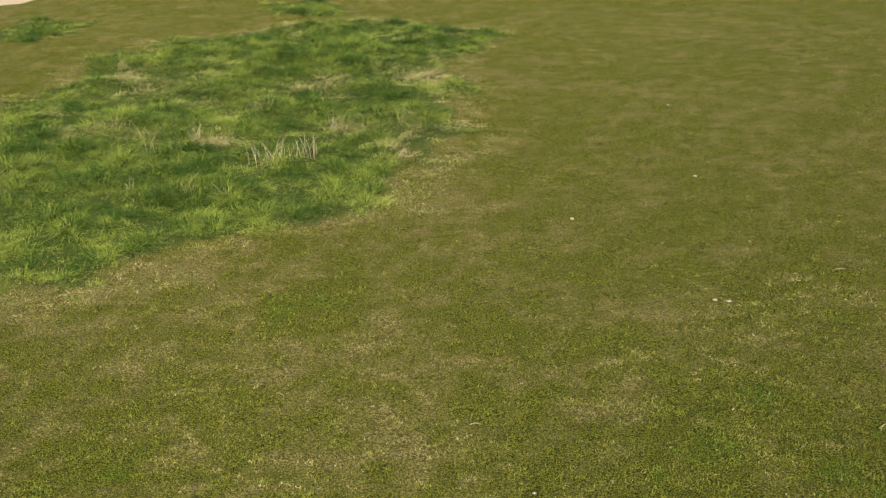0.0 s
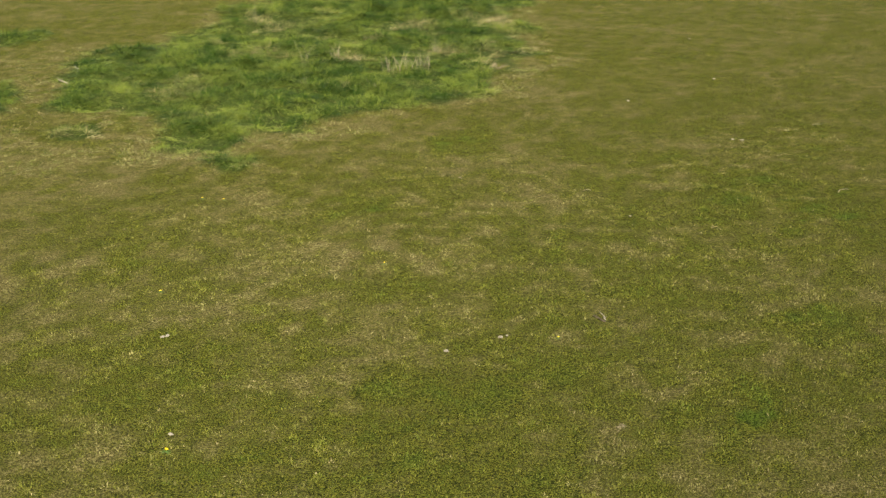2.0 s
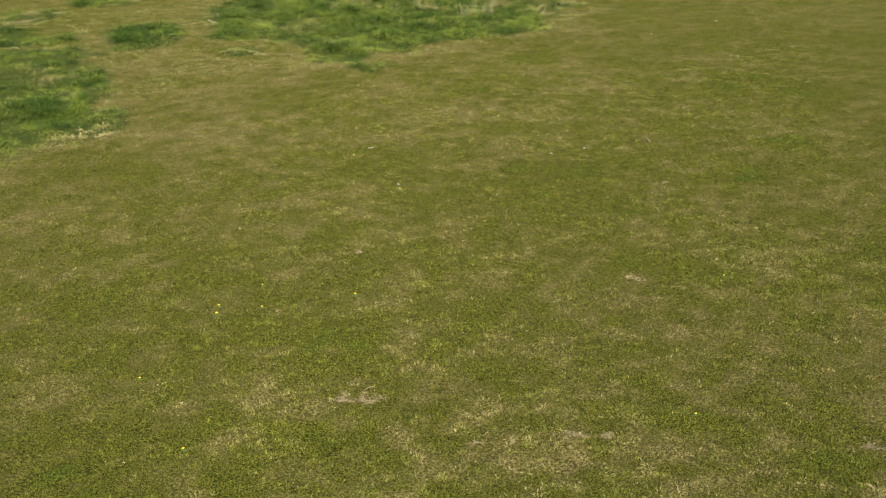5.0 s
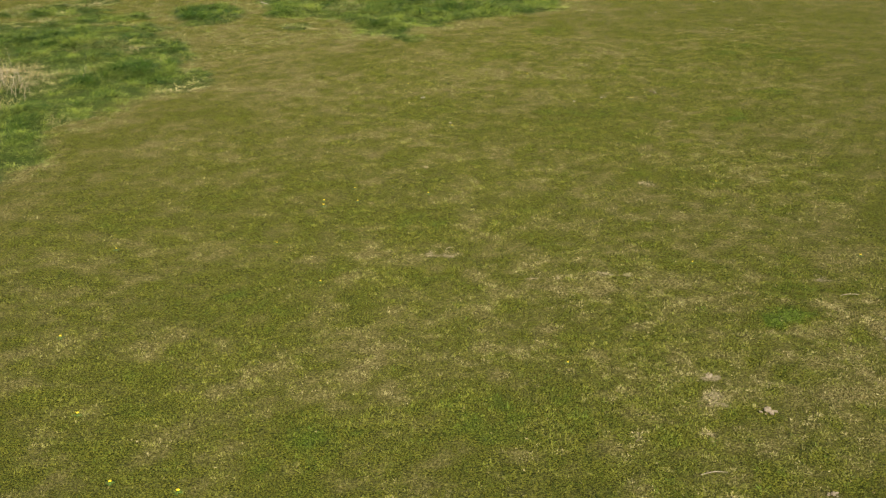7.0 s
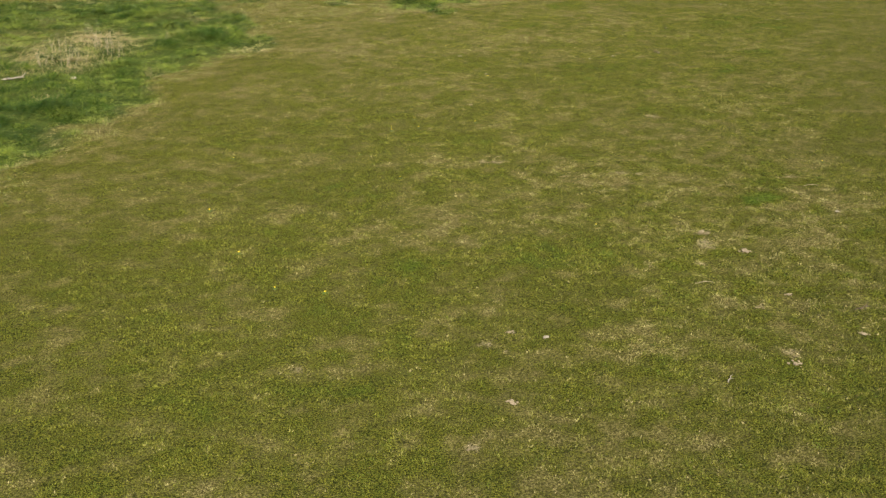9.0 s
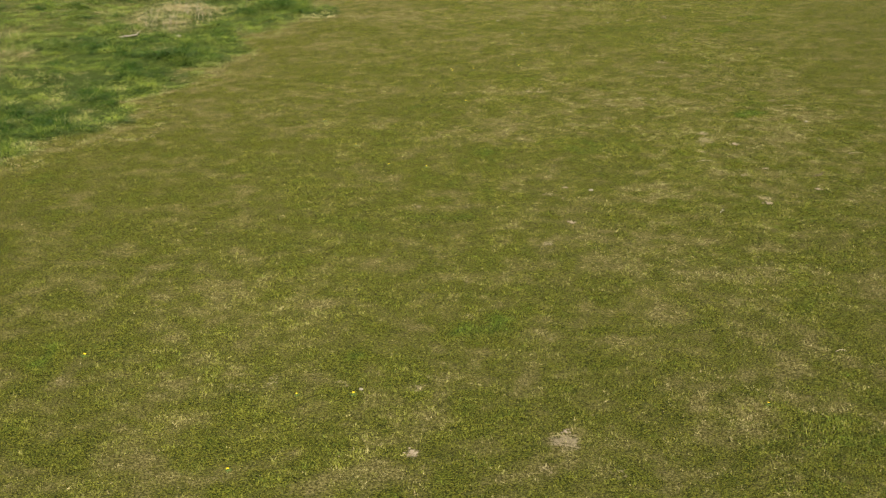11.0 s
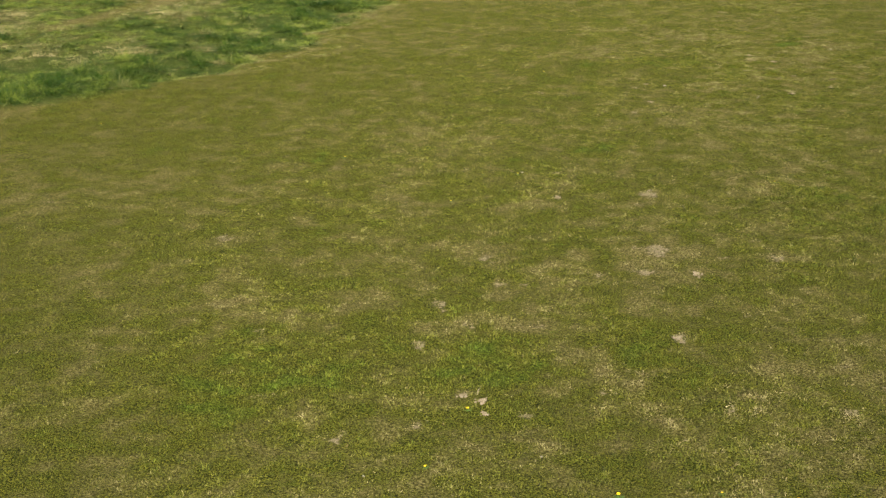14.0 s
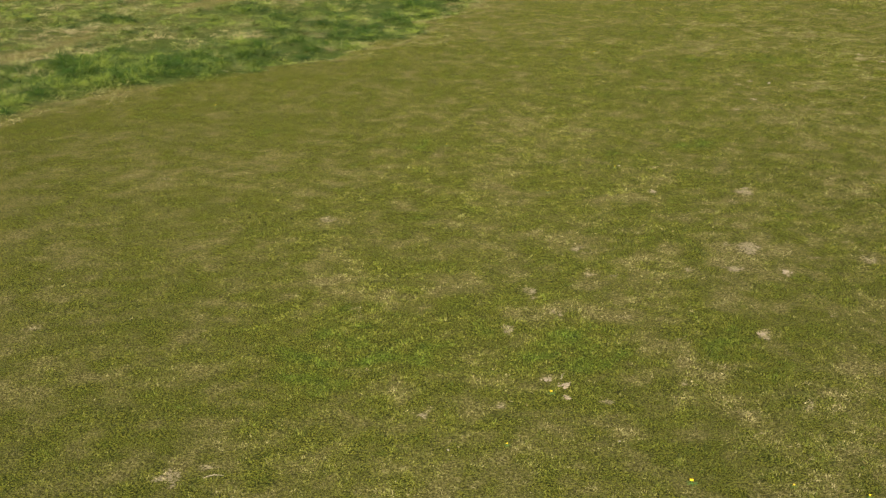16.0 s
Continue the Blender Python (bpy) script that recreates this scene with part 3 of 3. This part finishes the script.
def build_margin():
    """Half-grazed, straw-coloured tufts along the stands and over the rough ground between them."""
    def density(x, y):
        edge = chart.at(chart.fringe, x, y)
        near = np.clip(13.0 / np.maximum(stand_off(x, y), 9.0), 0.3, 1.2)
        return 62 * near * smooth(edge, 0.12, 0.8) * (1 - chart.at(chart.long, x, y)) * in_reach(x, y) * np.clip(0.6 + 0.9 * wave(x, y, 0.5, 44), 0, 1.4)
    cx, cy = scatter(0.12, -20, 2, -19, 30, density)
    vigour = np.clip(rng.gamma(3.0, 0.33, len(cx)), 0.3, 2.0)
    own = np.repeat(np.arange(len(cx)), 5 + rng.poisson(8 * vigour))
    n = len(own)
    turn = rng.random(n) * 2 * np.pi
    spread = np.abs(rng.normal(0, 0.045, n)) * vigour[own]
    x, y = cx[own] + spread * np.cos(turn), cy[own] + spread * np.sin(turn)
    base = np.column_stack([x, y, chart.at(chart.level, x, y) - 0.004])
    length = (0.030 + 0.055 * rng.random(n)) * (0.5 + 0.5 * vigour[own])
    dry = np.clip(0.50 + rng.normal(0, 0.25, len(cx))[own] + rng.normal(0, 0.15, n), 0, 1)
    chance = np.clip(rng.normal(0.50, 0.2, len(cx))[own] + rng.normal(0, 0.2, n), 0, 1)
    blades = curved_blades(base, turn + rng.normal(0, 0.4, n), length, 0.005 + 0.004 * rng.random(n), np.clip(rng.normal(0.8, 0.3, n), 0.1, 1.5), np.clip(rng.normal(0.9, 0.3, n), 0.1, 1.5), dry, chance)
    tagged(new("margin_grass", bare_mesh("margin_grass", *blades, tall_mat)), "half-grazed straw-coloured grass round the long stands", "grass", kind="stuff")
    return n


build_margin()
build_stand("long_grass", "long ungrazed green tussock grass with dead straw between", -9.0, 1.6, 8.7, 31.5, 21, 132, lambda x, y: (x > -8.7) | (y > 20))
build_stand("grass_clump", "dense dark green clump of long grass on the pasture", -16.0, -8.4, 10.4, 28.5, 21, 124, lambda x, y: np.where((x < -8.7) & (inside(x, y, STAND_BANK) < 0), 1.0, 0.0))
build_stand("grass_bank", "bank of long green and straw-coloured grass edging the pasture", -25.0, -8.0, -18.5, 10.6, 18, 100, lambda x, y: smooth(inside(x, y, REACH), -0.5, 0.5))


# ---- small things lying and growing on the pasture ----
def part(name, bm, material, parent=None, label="", smooth_faces=True):
    """Links a bmesh as one mesh object, under a thing or on its own."""
    me = bpy.data.meshes.new(name)
    bm.to_mesh(me)
    bm.free()
    for f in me.polygons:
        f.use_smooth = smooth_faces
    me.materials.append(material)
    ob = new(name, me)
    ob.parent = parent
    if label:
        ob["label"] = label
    return ob


def tube(bm, points, radii, sides=6):
    """A tapering round rod along points."""
    rings = []
    for k, (p, r) in enumerate(zip(points, radii)):
        p = Vector(p)
        way = (Vector(points[min(k + 1, len(points) - 1)]) - Vector(points[max(k - 1, 0)])).normalized()
        u = way.orthogonal().normalized()
        v = way.cross(u)
        rings.append([bm.verts.new(p + r * (math.cos(a) * u + math.sin(a) * v)) for a in (2 * math.pi * i / sides for i in range(sides))])
    for a, b in zip(rings, rings[1:]):
        for i in range(sides):
            bm.faces.new((a[i], a[(i + 1) % sides], b[(i + 1) % sides], b[i]))
    bm.faces.new(rings[0][::-1])
    bm.faces.new(rings[-1])


def soil_at(x, y):
    return float(chart.at(chart.level, np.array([x]), np.array([y]))[0])


def put_down(ob, x, y, turn=0.0, size=1.0, lift=0.0):
    ob.matrix_basis = pose(x, y, soil_at(x, y) + lift, 0, 0, turn) @ Matrix.Diagonal((size, size, size, 1))
    return ob


def make_dandelion():
    """A dandelion: a rosette of toothed leaves, a short stalk and a double ring of yellow florets."""
    root = new("dandelion")
    bm = bmesh.new()
    tube(bm, [(0, 0, -0.004), (0.002, 0.001, 0.03), (0.005, 0.002, 0.055)], [0.0022, 0.002, 0.0022], 6)
    part("stalk", bm, leaf_mat, root)
    bm = bmesh.new()
    for ring, (count, reach, high) in enumerate(((18, 0.024, 0.060), (14, 0.017, 0.066), (9, 0.009, 0.069))):
        for i in range(count):
            a = 2 * math.pi * (i + 0.5 * ring) / count + random.uniform(-0.1, 0.1)
            u, v = Vector((math.cos(a), math.sin(a), 0)), Vector((-math.sin(a), math.cos(a), 0))
            c = Vector((0.005, 0.002, 0.057))
            t = 0.0030
            tip = c + u * reach * random.uniform(0.85, 1.1) + Vector((0, 0, high - 0.058))
            low = [bm.verts.new(c - v * t * 0.4), bm.verts.new(c + v * t * 0.4)]
            high_pair = [bm.verts.new(tip + v * t), bm.verts.new(tip - v * t)]
            bm.faces.new((*low, *high_pair))
    part("flower_head", bm, petal_mat, root, "bright yellow double flower head")
    for i in range(7):
        a = 2 * math.pi * i / 7 + random.uniform(-0.3, 0.3)
        long = random.uniform(0.05, 0.085)
        bm = bmesh.new()
        left, right = [], []
        for k in range(7):
            s = k / 6
            wide = (0.004 + 0.011 * s * (1.25 - s)) * (1.25 if k % 2 else 0.7)
            up = 0.006 + 0.02 * math.sin(2.4 * s)
            left.append(bm.verts.new((long * s, wide, up)))
            right.append(bm.verts.new((long * s, -wide, up)))
        for k in range(6):
            bm.faces.new((right[k], right[k + 1], left[k + 1], left[k]))
        leaf = part("leaf", bm, leaf_mat, root)
        leaf.rotation_euler = (0, 0, a)
    return tagged(root, "yellow dandelion in flower in the short turf", "flower", "dandelions in the turf")


def place_all(make, places):
    """One thing and its copies, each turned by chance."""
    first = make()
    for k, (x, y, size) in enumerate(places):
        m = pose(x, y, soil_at(x, y), random.uniform(-6, 6), random.uniform(-6, 6), random.uniform(0, 360))
        if k == 0:
            first.matrix_basis = m
            first.scale = (0.45 * size,) * 3
        else:
            copy = copy_thing(first, m)
            copy.scale = (0.45 * size,) * 3


DANDELIONS = [(-6.74, -7.80, 1.3), (-5.30, -2.19, 1.1), (-7.44, -3.96, 1.1), (-5.07, -4.95, 1.0), (-7.34, -6.30, 1.1), (-2.72, -6.87, 0.9), (-1.12, -4.40, 0.9),
              (0.75, -4.21, 1.0), (-5.68, -3.77, 0.9), (-5.69, -8.95, 1.1), (-6.21, -8.82, 1.0), (-3.66, 1.55, 1.3), (-4.87, -2.25, 1.1),
              (-4.95, -1.65, 1.0), (-3.99, -1.95, 1.1), (-0.20, -1.39, 0.9), (-4.32, 7.73, 1.0), (-6.21, -15.71, 1.0), (-8.65, -14.90, 1.1),
              (-2.84, -15.86, 0.9), (-7.04, -16.85, 0.9), (-6.67, -15.71, 0.8), (-5.52, -23.52, 1.4), (-6.63, -22.28, 1.1), (-4.78, -23.42, 0.9),
              (-4.25, -23.46, 0.9), (-12.74, -13.18, 1.1), (-2.21, 5.47, 1.2), (-0.53, 3.62, 0.9), (-4.42, 4.71, 1.1)]
MORE_DANDELIONS = [(-4.59, 7.75, 1.0), (-6.91, -23.19, 0.9), (-5.28, -2.40, 1.4)]
place_all(make_dandelion, DANDELIONS + MORE_DANDELIONS)


def make_stone(name, long, wide, high, material, label, category, seed):
    """A weathered lump: a squashed ball worn uneven."""
    chance = random.Random(seed)
    bm = bmesh.new()
    bmesh.ops.create_icosphere(bm, subdivisions=3, radius=1.0)
    shift = Vector((chance.uniform(0, 50), chance.uniform(0, 50), 0))
    for v in bm.verts:
        r = 1 + 0.28 * noise.noise(v.co * 1.3 + shift) + 0.12 * noise.noise(v.co * 4.0 + shift)
        v.co = Vector((v.co.x * long * r, v.co.y * wide * r, max(v.co.z, -0.4) * high * r))
    return tagged(part(name, bm, material), label, category)


STONES = [(-11.3, 1.5, 0.14), (2.72, 10.65, 0.05), (2.85, 10.62, 0.055), (1.55, 13.20, 0.06), (3.39, 14.96, 0.06), (0.66, 7.12, 0.03), (-1.06, 3.62, 0.045), (-1.00, 3.65, 0.028),
          (-1.56, 3.32, 0.045), (-4.12, 3.66, 0.05), (-3.57, -10.02, 0.055), (-4.16, 3.64, 0.05), (-6.15, -15.62, 0.035), (3.77, 19.10, 0.05), (-3.68, 1.81, 0.045),
          (-6.05, -23.0, 0.02), (-7.35, -23.35, 0.022), (0.27, -6.36, 0.05)]
for k, (x, y, r) in enumerate(STONES):
    put_down(make_stone("stone", 0.5 * r, 0.5 * r * random.uniform(0.55, 0.9), 0.5 * r * random.uniform(0.4, 0.6), stone_mat, "small pale weathered stone lying in the turf", "stone", k),
             x, y, random.uniform(0, 360), 1.0, 0.014)["group"] = "stones in the turf"
DUNG = [(-6.51, -22.13, 0.075), (-6.49, -22.36, 0.05), (-6.69, -22.05, 0.055), (-4.53, -16.30, 0.04), (-4.35, -19.20, 0.07), (-4.74, -20.79, 0.06), (-5.71, -16.61, 0.06), (-1.54, -7.17, 0.06), (-0.62, -9.9, 0.06), (-1.45, -10.6, 0.07), (-1.2, -7.75, 0.07), (-3.95, -11.3, 0.06), (-3.9, -9.9, 0.05), (-1.05, -8.95, 0.05)]


def make_dung(x, y, r, seed):
    """A broken-up heap of dried dung: flat crumbs of many sizes."""
    chance = random.Random(seed)
    root = new("dung_heap")
    for k in range(9):
        bm = bmesh.new()
        bmesh.ops.create_icosphere(bm, subdivisions=2, radius=1.0)
        shift = Vector((chance.uniform(0, 90), chance.uniform(0, 90), k))
        big = r * (0.42 if k == 0 else chance.uniform(0.10, 0.30))
        a, d = chance.uniform(0, 6.28), (0.0 if k == 0 else r * chance.uniform(0.35, 1.0))
        for v in bm.verts:
            bump = 1 + 0.45 * noise.noise(v.co * 1.4 + shift) + 0.25 * noise.noise(v.co * 3.7 + shift)
            v.co = Vector((v.co.x * big * bump + d * math.cos(a), v.co.y * big * 0.75 * bump + d * math.sin(a), 0.014 + max(v.co.z, -0.5) * big * 0.42 * bump))
        part("crumb", bm, dung_mat, root, smooth_faces=False)
    put_down(root, x, y, chance.uniform(0, 360))
    return tagged(root, "crumbled heap of pale dried dung on the turf", "dung", "dried dung heaps")


for k, (x, y, r) in enumerate(DUNG):
    make_dung(x, y, r, 40 + k)


def make_straw(x, y, turn, long, bend=0.07):
    """A loose flattened stalk of dead straw with a node and a frayed end."""
    root = new("straw_stalk")
    mid, thick = 0.028, 0.0026
    bm = bmesh.new()
    points = [(long * (s - 0.5), bend * long * math.sin(math.pi * s) * 0.5, mid + 0.012 * math.sin(3 * s)) for s in (0, 0.2, 0.4, 0.6, 0.8, 1)]
    tube(bm, points, [thick, thick, thick * 1.05, thick * 0.95, thick * 0.85, thick * 0.6], 6)
    part("stem", bm, straw_mat, root)
    bm = bmesh.new()
    p = Vector(points[2])
    tube(bm, [p, p + Vector((0.15 * long, 0.02 * long, 0.004)), p + Vector((0.26 * long, 0.06 * long, -0.008))], [0.0016, 0.002, 0.0008], 5)
    part("blade", bm, straw_mat, root)
    put_down(root, x, y, turn)
    return tagged(root, "loose pale stalk of dead straw on the turf", "straw", "loose straw stalks")


for x, y, turn, long in ((-1.36, 8.62, 160, 0.06), (0.26, 8.10, 5, 0.09), (4.18, 11.35, 12, 0.16), (3.52, 8.06, 30, 0.20), (-1.94, -14.87, 15, 0.10), (3.46, 8.01, 55, 0.12), (0.26, -5.35, 5, 0.20),
                         (-1.85, -8.75, 8, 0.2), (-6.55, -22.0, 80, 0.12), (0.4, -8.3, 10, 0.22), (-3.73, -3.95, 25, 0.1), (-9.0, -24.0, 20, 0.15)):
    make_straw(x, y, turn, long)


def make_twig(x, y, turn, size, material, label, shoots):
    """A fallen twig that forks: a crooked main stem and side shoots."""
    root = new("twig")
    bm = bmesh.new()
    tube(bm, [(-0.5, 0, 0.02), (-0.25, 0.05, 0.06), (0, 0.0, 0.07), (0.25, 0.07, 0.12), (0.5, 0.04, 0.10)], [0.045, 0.04, 0.035, 0.028, 0.015], 7)
    part("stem", bm, material, root)
    for k in range(shoots):
        s = -0.3 + 0.6 * k / max(1, shoots - 1)
        side = 1 if k % 2 else -1
        bm = bmesh.new()
        tube(bm, [(s, 0.03, 0.07), (s + 0.14, 0.16 * side, 0.16), (s + 0.3, 0.24 * side, 0.30 if k % 2 else 0.08)], [0.025, 0.019, 0.008], 6)
        part("side_shoot", bm, material, root)
    put_down(root, x, y, turn, size, 0.004)
    return tagged(root, label, "twig")


make_twig(-0.10, 4.05, 125, 0.16, dark_wood_mat, "dark broken twig lying in the short turf", 3)
make_twig(-0.05, 4.09, 95, 0.13, dead_wood_mat, "pale broken stick lying across a dark twig", 2)
make_twig(-2.08, -10.86, 60, 0.13, dead_wood_mat, "short bleached stick lying in the rough turf", 1)
make_twig(-0.45, -9.35, 20, 0.16, dark_wood_mat, "dark broken twig lying in the short turf", 2)
make_twig(-8.50, 15.82, 100, 0.36, dead_wood_mat, "bleached dead branch caught in long grass", 3)
make_twig(-8.42, 14.67, 140, 0.36, dead_wood_mat, "bleached dead branch caught in long grass", 3)
make_twig(-12.35, 1.3, 10, 0.4, dead_wood_mat, "bleached fallen stick lying among dead grass", 2)
make_twig(-13.40, -10.80, 170, 0.15, dead_wood_mat, "pale dead stem lying at the edge of the grass bank", 1)


def make_stalks(x, y, spread, count, tall, label):
    """A dead weed: stiff bleached stems rising from one root."""
    root = new("dry_weed")
    for _ in range(count):
        a, r = random.uniform(0, 2 * math.pi), spread * math.sqrt(random.random())
        bx, by = r * math.cos(a), r * math.sin(a)
        high, lean = tall * random.uniform(0.5, 1.1), random.uniform(0.02, 0.6)
        b = random.uniform(0, 2 * math.pi)
        bm = bmesh.new()
        tube(bm, [(bx + lean * high * s * s * math.cos(b), by + lean * high * s * s * math.sin(b), high * s - 0.02) for s in (0, 0.35, 0.7, 1)], [0.0030, 0.0028, 0.0022, 0.0012], 5)
        part("stem", bm, straw_mat, root)
    put_down(root, x, y)
    return tagged(root, label, "weed", "dead weed stems")


make_stalks(-4.28, 16.15, 0.03, 2, 0.62, "two tall bleached dead weed stems in long grass")
make_stalks(-4.15, 16.10, 0.02, 1, 0.55, "single tall bleached dead weed stem in long grass")
for x, y in ((-2.55, 15.5), (-2.25, 15.75), (-1.96, 16.1)):
    make_stalks(x, y, 0.2, 13, 0.36, "cluster of stiff bleached dead stems in long grass")
make_stalks(-3.72, 16.77, 0.10, 9, 0.38, "fan of bleached dead stems in long grass")
make_stalks(-4.05, 14.25, 0.05, 4, 0.24, "few short bleached dead stems in long grass")
make_stalks(-2.78, 14.11, 0.10, 6, 0.22, "few short bleached dead stems in long grass")
make_stalks(-1.65, 17.77, 0.14, 8, 0.3, "cluster of stiff bleached dead stems in long grass")
make_stalks(-5.93, 21.0, 0.05, 2, 0.6, "two tall bleached dead weed stems in long grass")
for x, y in ((-11.5, 4.4), (-11.2, 3.9), (-11.7, 4.9), (-11.9, 3.2), (-12.2, 2.6), (-12.1, 5.8), (-11.7, 2.8), (-12.4, 4.0)):
    make_stalks(x, y, 0.25, 9, 0.42, "cluster of stiff bleached dead stems on the bank")
make_stalks(-10.38, 5.04, 0.04, 2, 0.36, "few short bleached dead stems on the bank")


def make_dead_tuft(x, y, spread, count, tall, label):
    """A collapsed tuft of dead grass: pale thin blades arching every way."""
    turn = rng.random(count) * 2 * np.pi
    r = spread * np.sqrt(rng.random(count))
    a = rng.random(count) * 2 * np.pi
    base = np.column_stack([r * np.cos(a), r * np.sin(a), np.full(count, -0.01)])
    blades = curved_blades(base, turn, tall * (0.5 + 0.7 * rng.random(count)), 0.003 + 0.003 * rng.random(count), np.clip(rng.normal(1.05, 0.3, count), 0.2, 1.5),
                           np.clip(rng.normal(0.7, 0.3, count), 0.1, 1.4), np.clip(rng.normal(0.85, 0.15, count), 0, 1), np.clip(rng.normal(0.45, 0.25, count), 0, 1))
    ob = new("dead_grass_tuft", bare_mesh("dead_grass_tuft", *blades, tall_mat))
    put_down(ob, x, y)
    return tagged(ob, label, "grass tuft", "tufts of dead grass")


DEAD_TUFTS = [(-11.9, 4.3, 0.45), (-12.3, 3.2, 0.4), (-12.2, 5.2, 0.45), (-11.4, 4.9, 0.4), (-12.6, 4.6, 0.4), (-12.0, 6.1, 0.35), (-11.9, 2.0, 0.35), (-11.5, 2.4, 0.4), (-11.2, 2.9, 0.4), (-11.6, 3.3, 0.35), (-12.4, 1.6, 0.3), (-14.2, -0.6, 0.35), (-15.0, 1.2, 0.4), (-13.5, 3.0, 0.3),
              (-2.29, 20.45, 0.4), (-1.9, 20.9, 0.3), (-1.65, 17.8, 0.3), (-5.9, 21.0, 0.4), (-5.4, 20.6, 0.35), (-3.4, 14.3, 0.25), (-0.5, 21.5, 0.4), (-3.55, 16.6, 0.2),
              (-3.0, 18.9, 0.3), (-5.2, 17.6, 0.3), (-9.9, 2.0, 0.2), (-11.2, -0.4, 0.2), (-13.3, -10.6, 0.22), (-13.9, -9.6, 0.18), (-12.0, -8.3, 0.2), (-14.2, -7.6, 0.2), (-16.9, -11.5, 0.3), (-17.6, -10.2, 0.3)]
for x, y, spread in DEAD_TUFTS:
    make_dead_tuft(x, y, spread, int(330 * spread), 0.30, "collapsed tuft of pale dead grass among green blades")
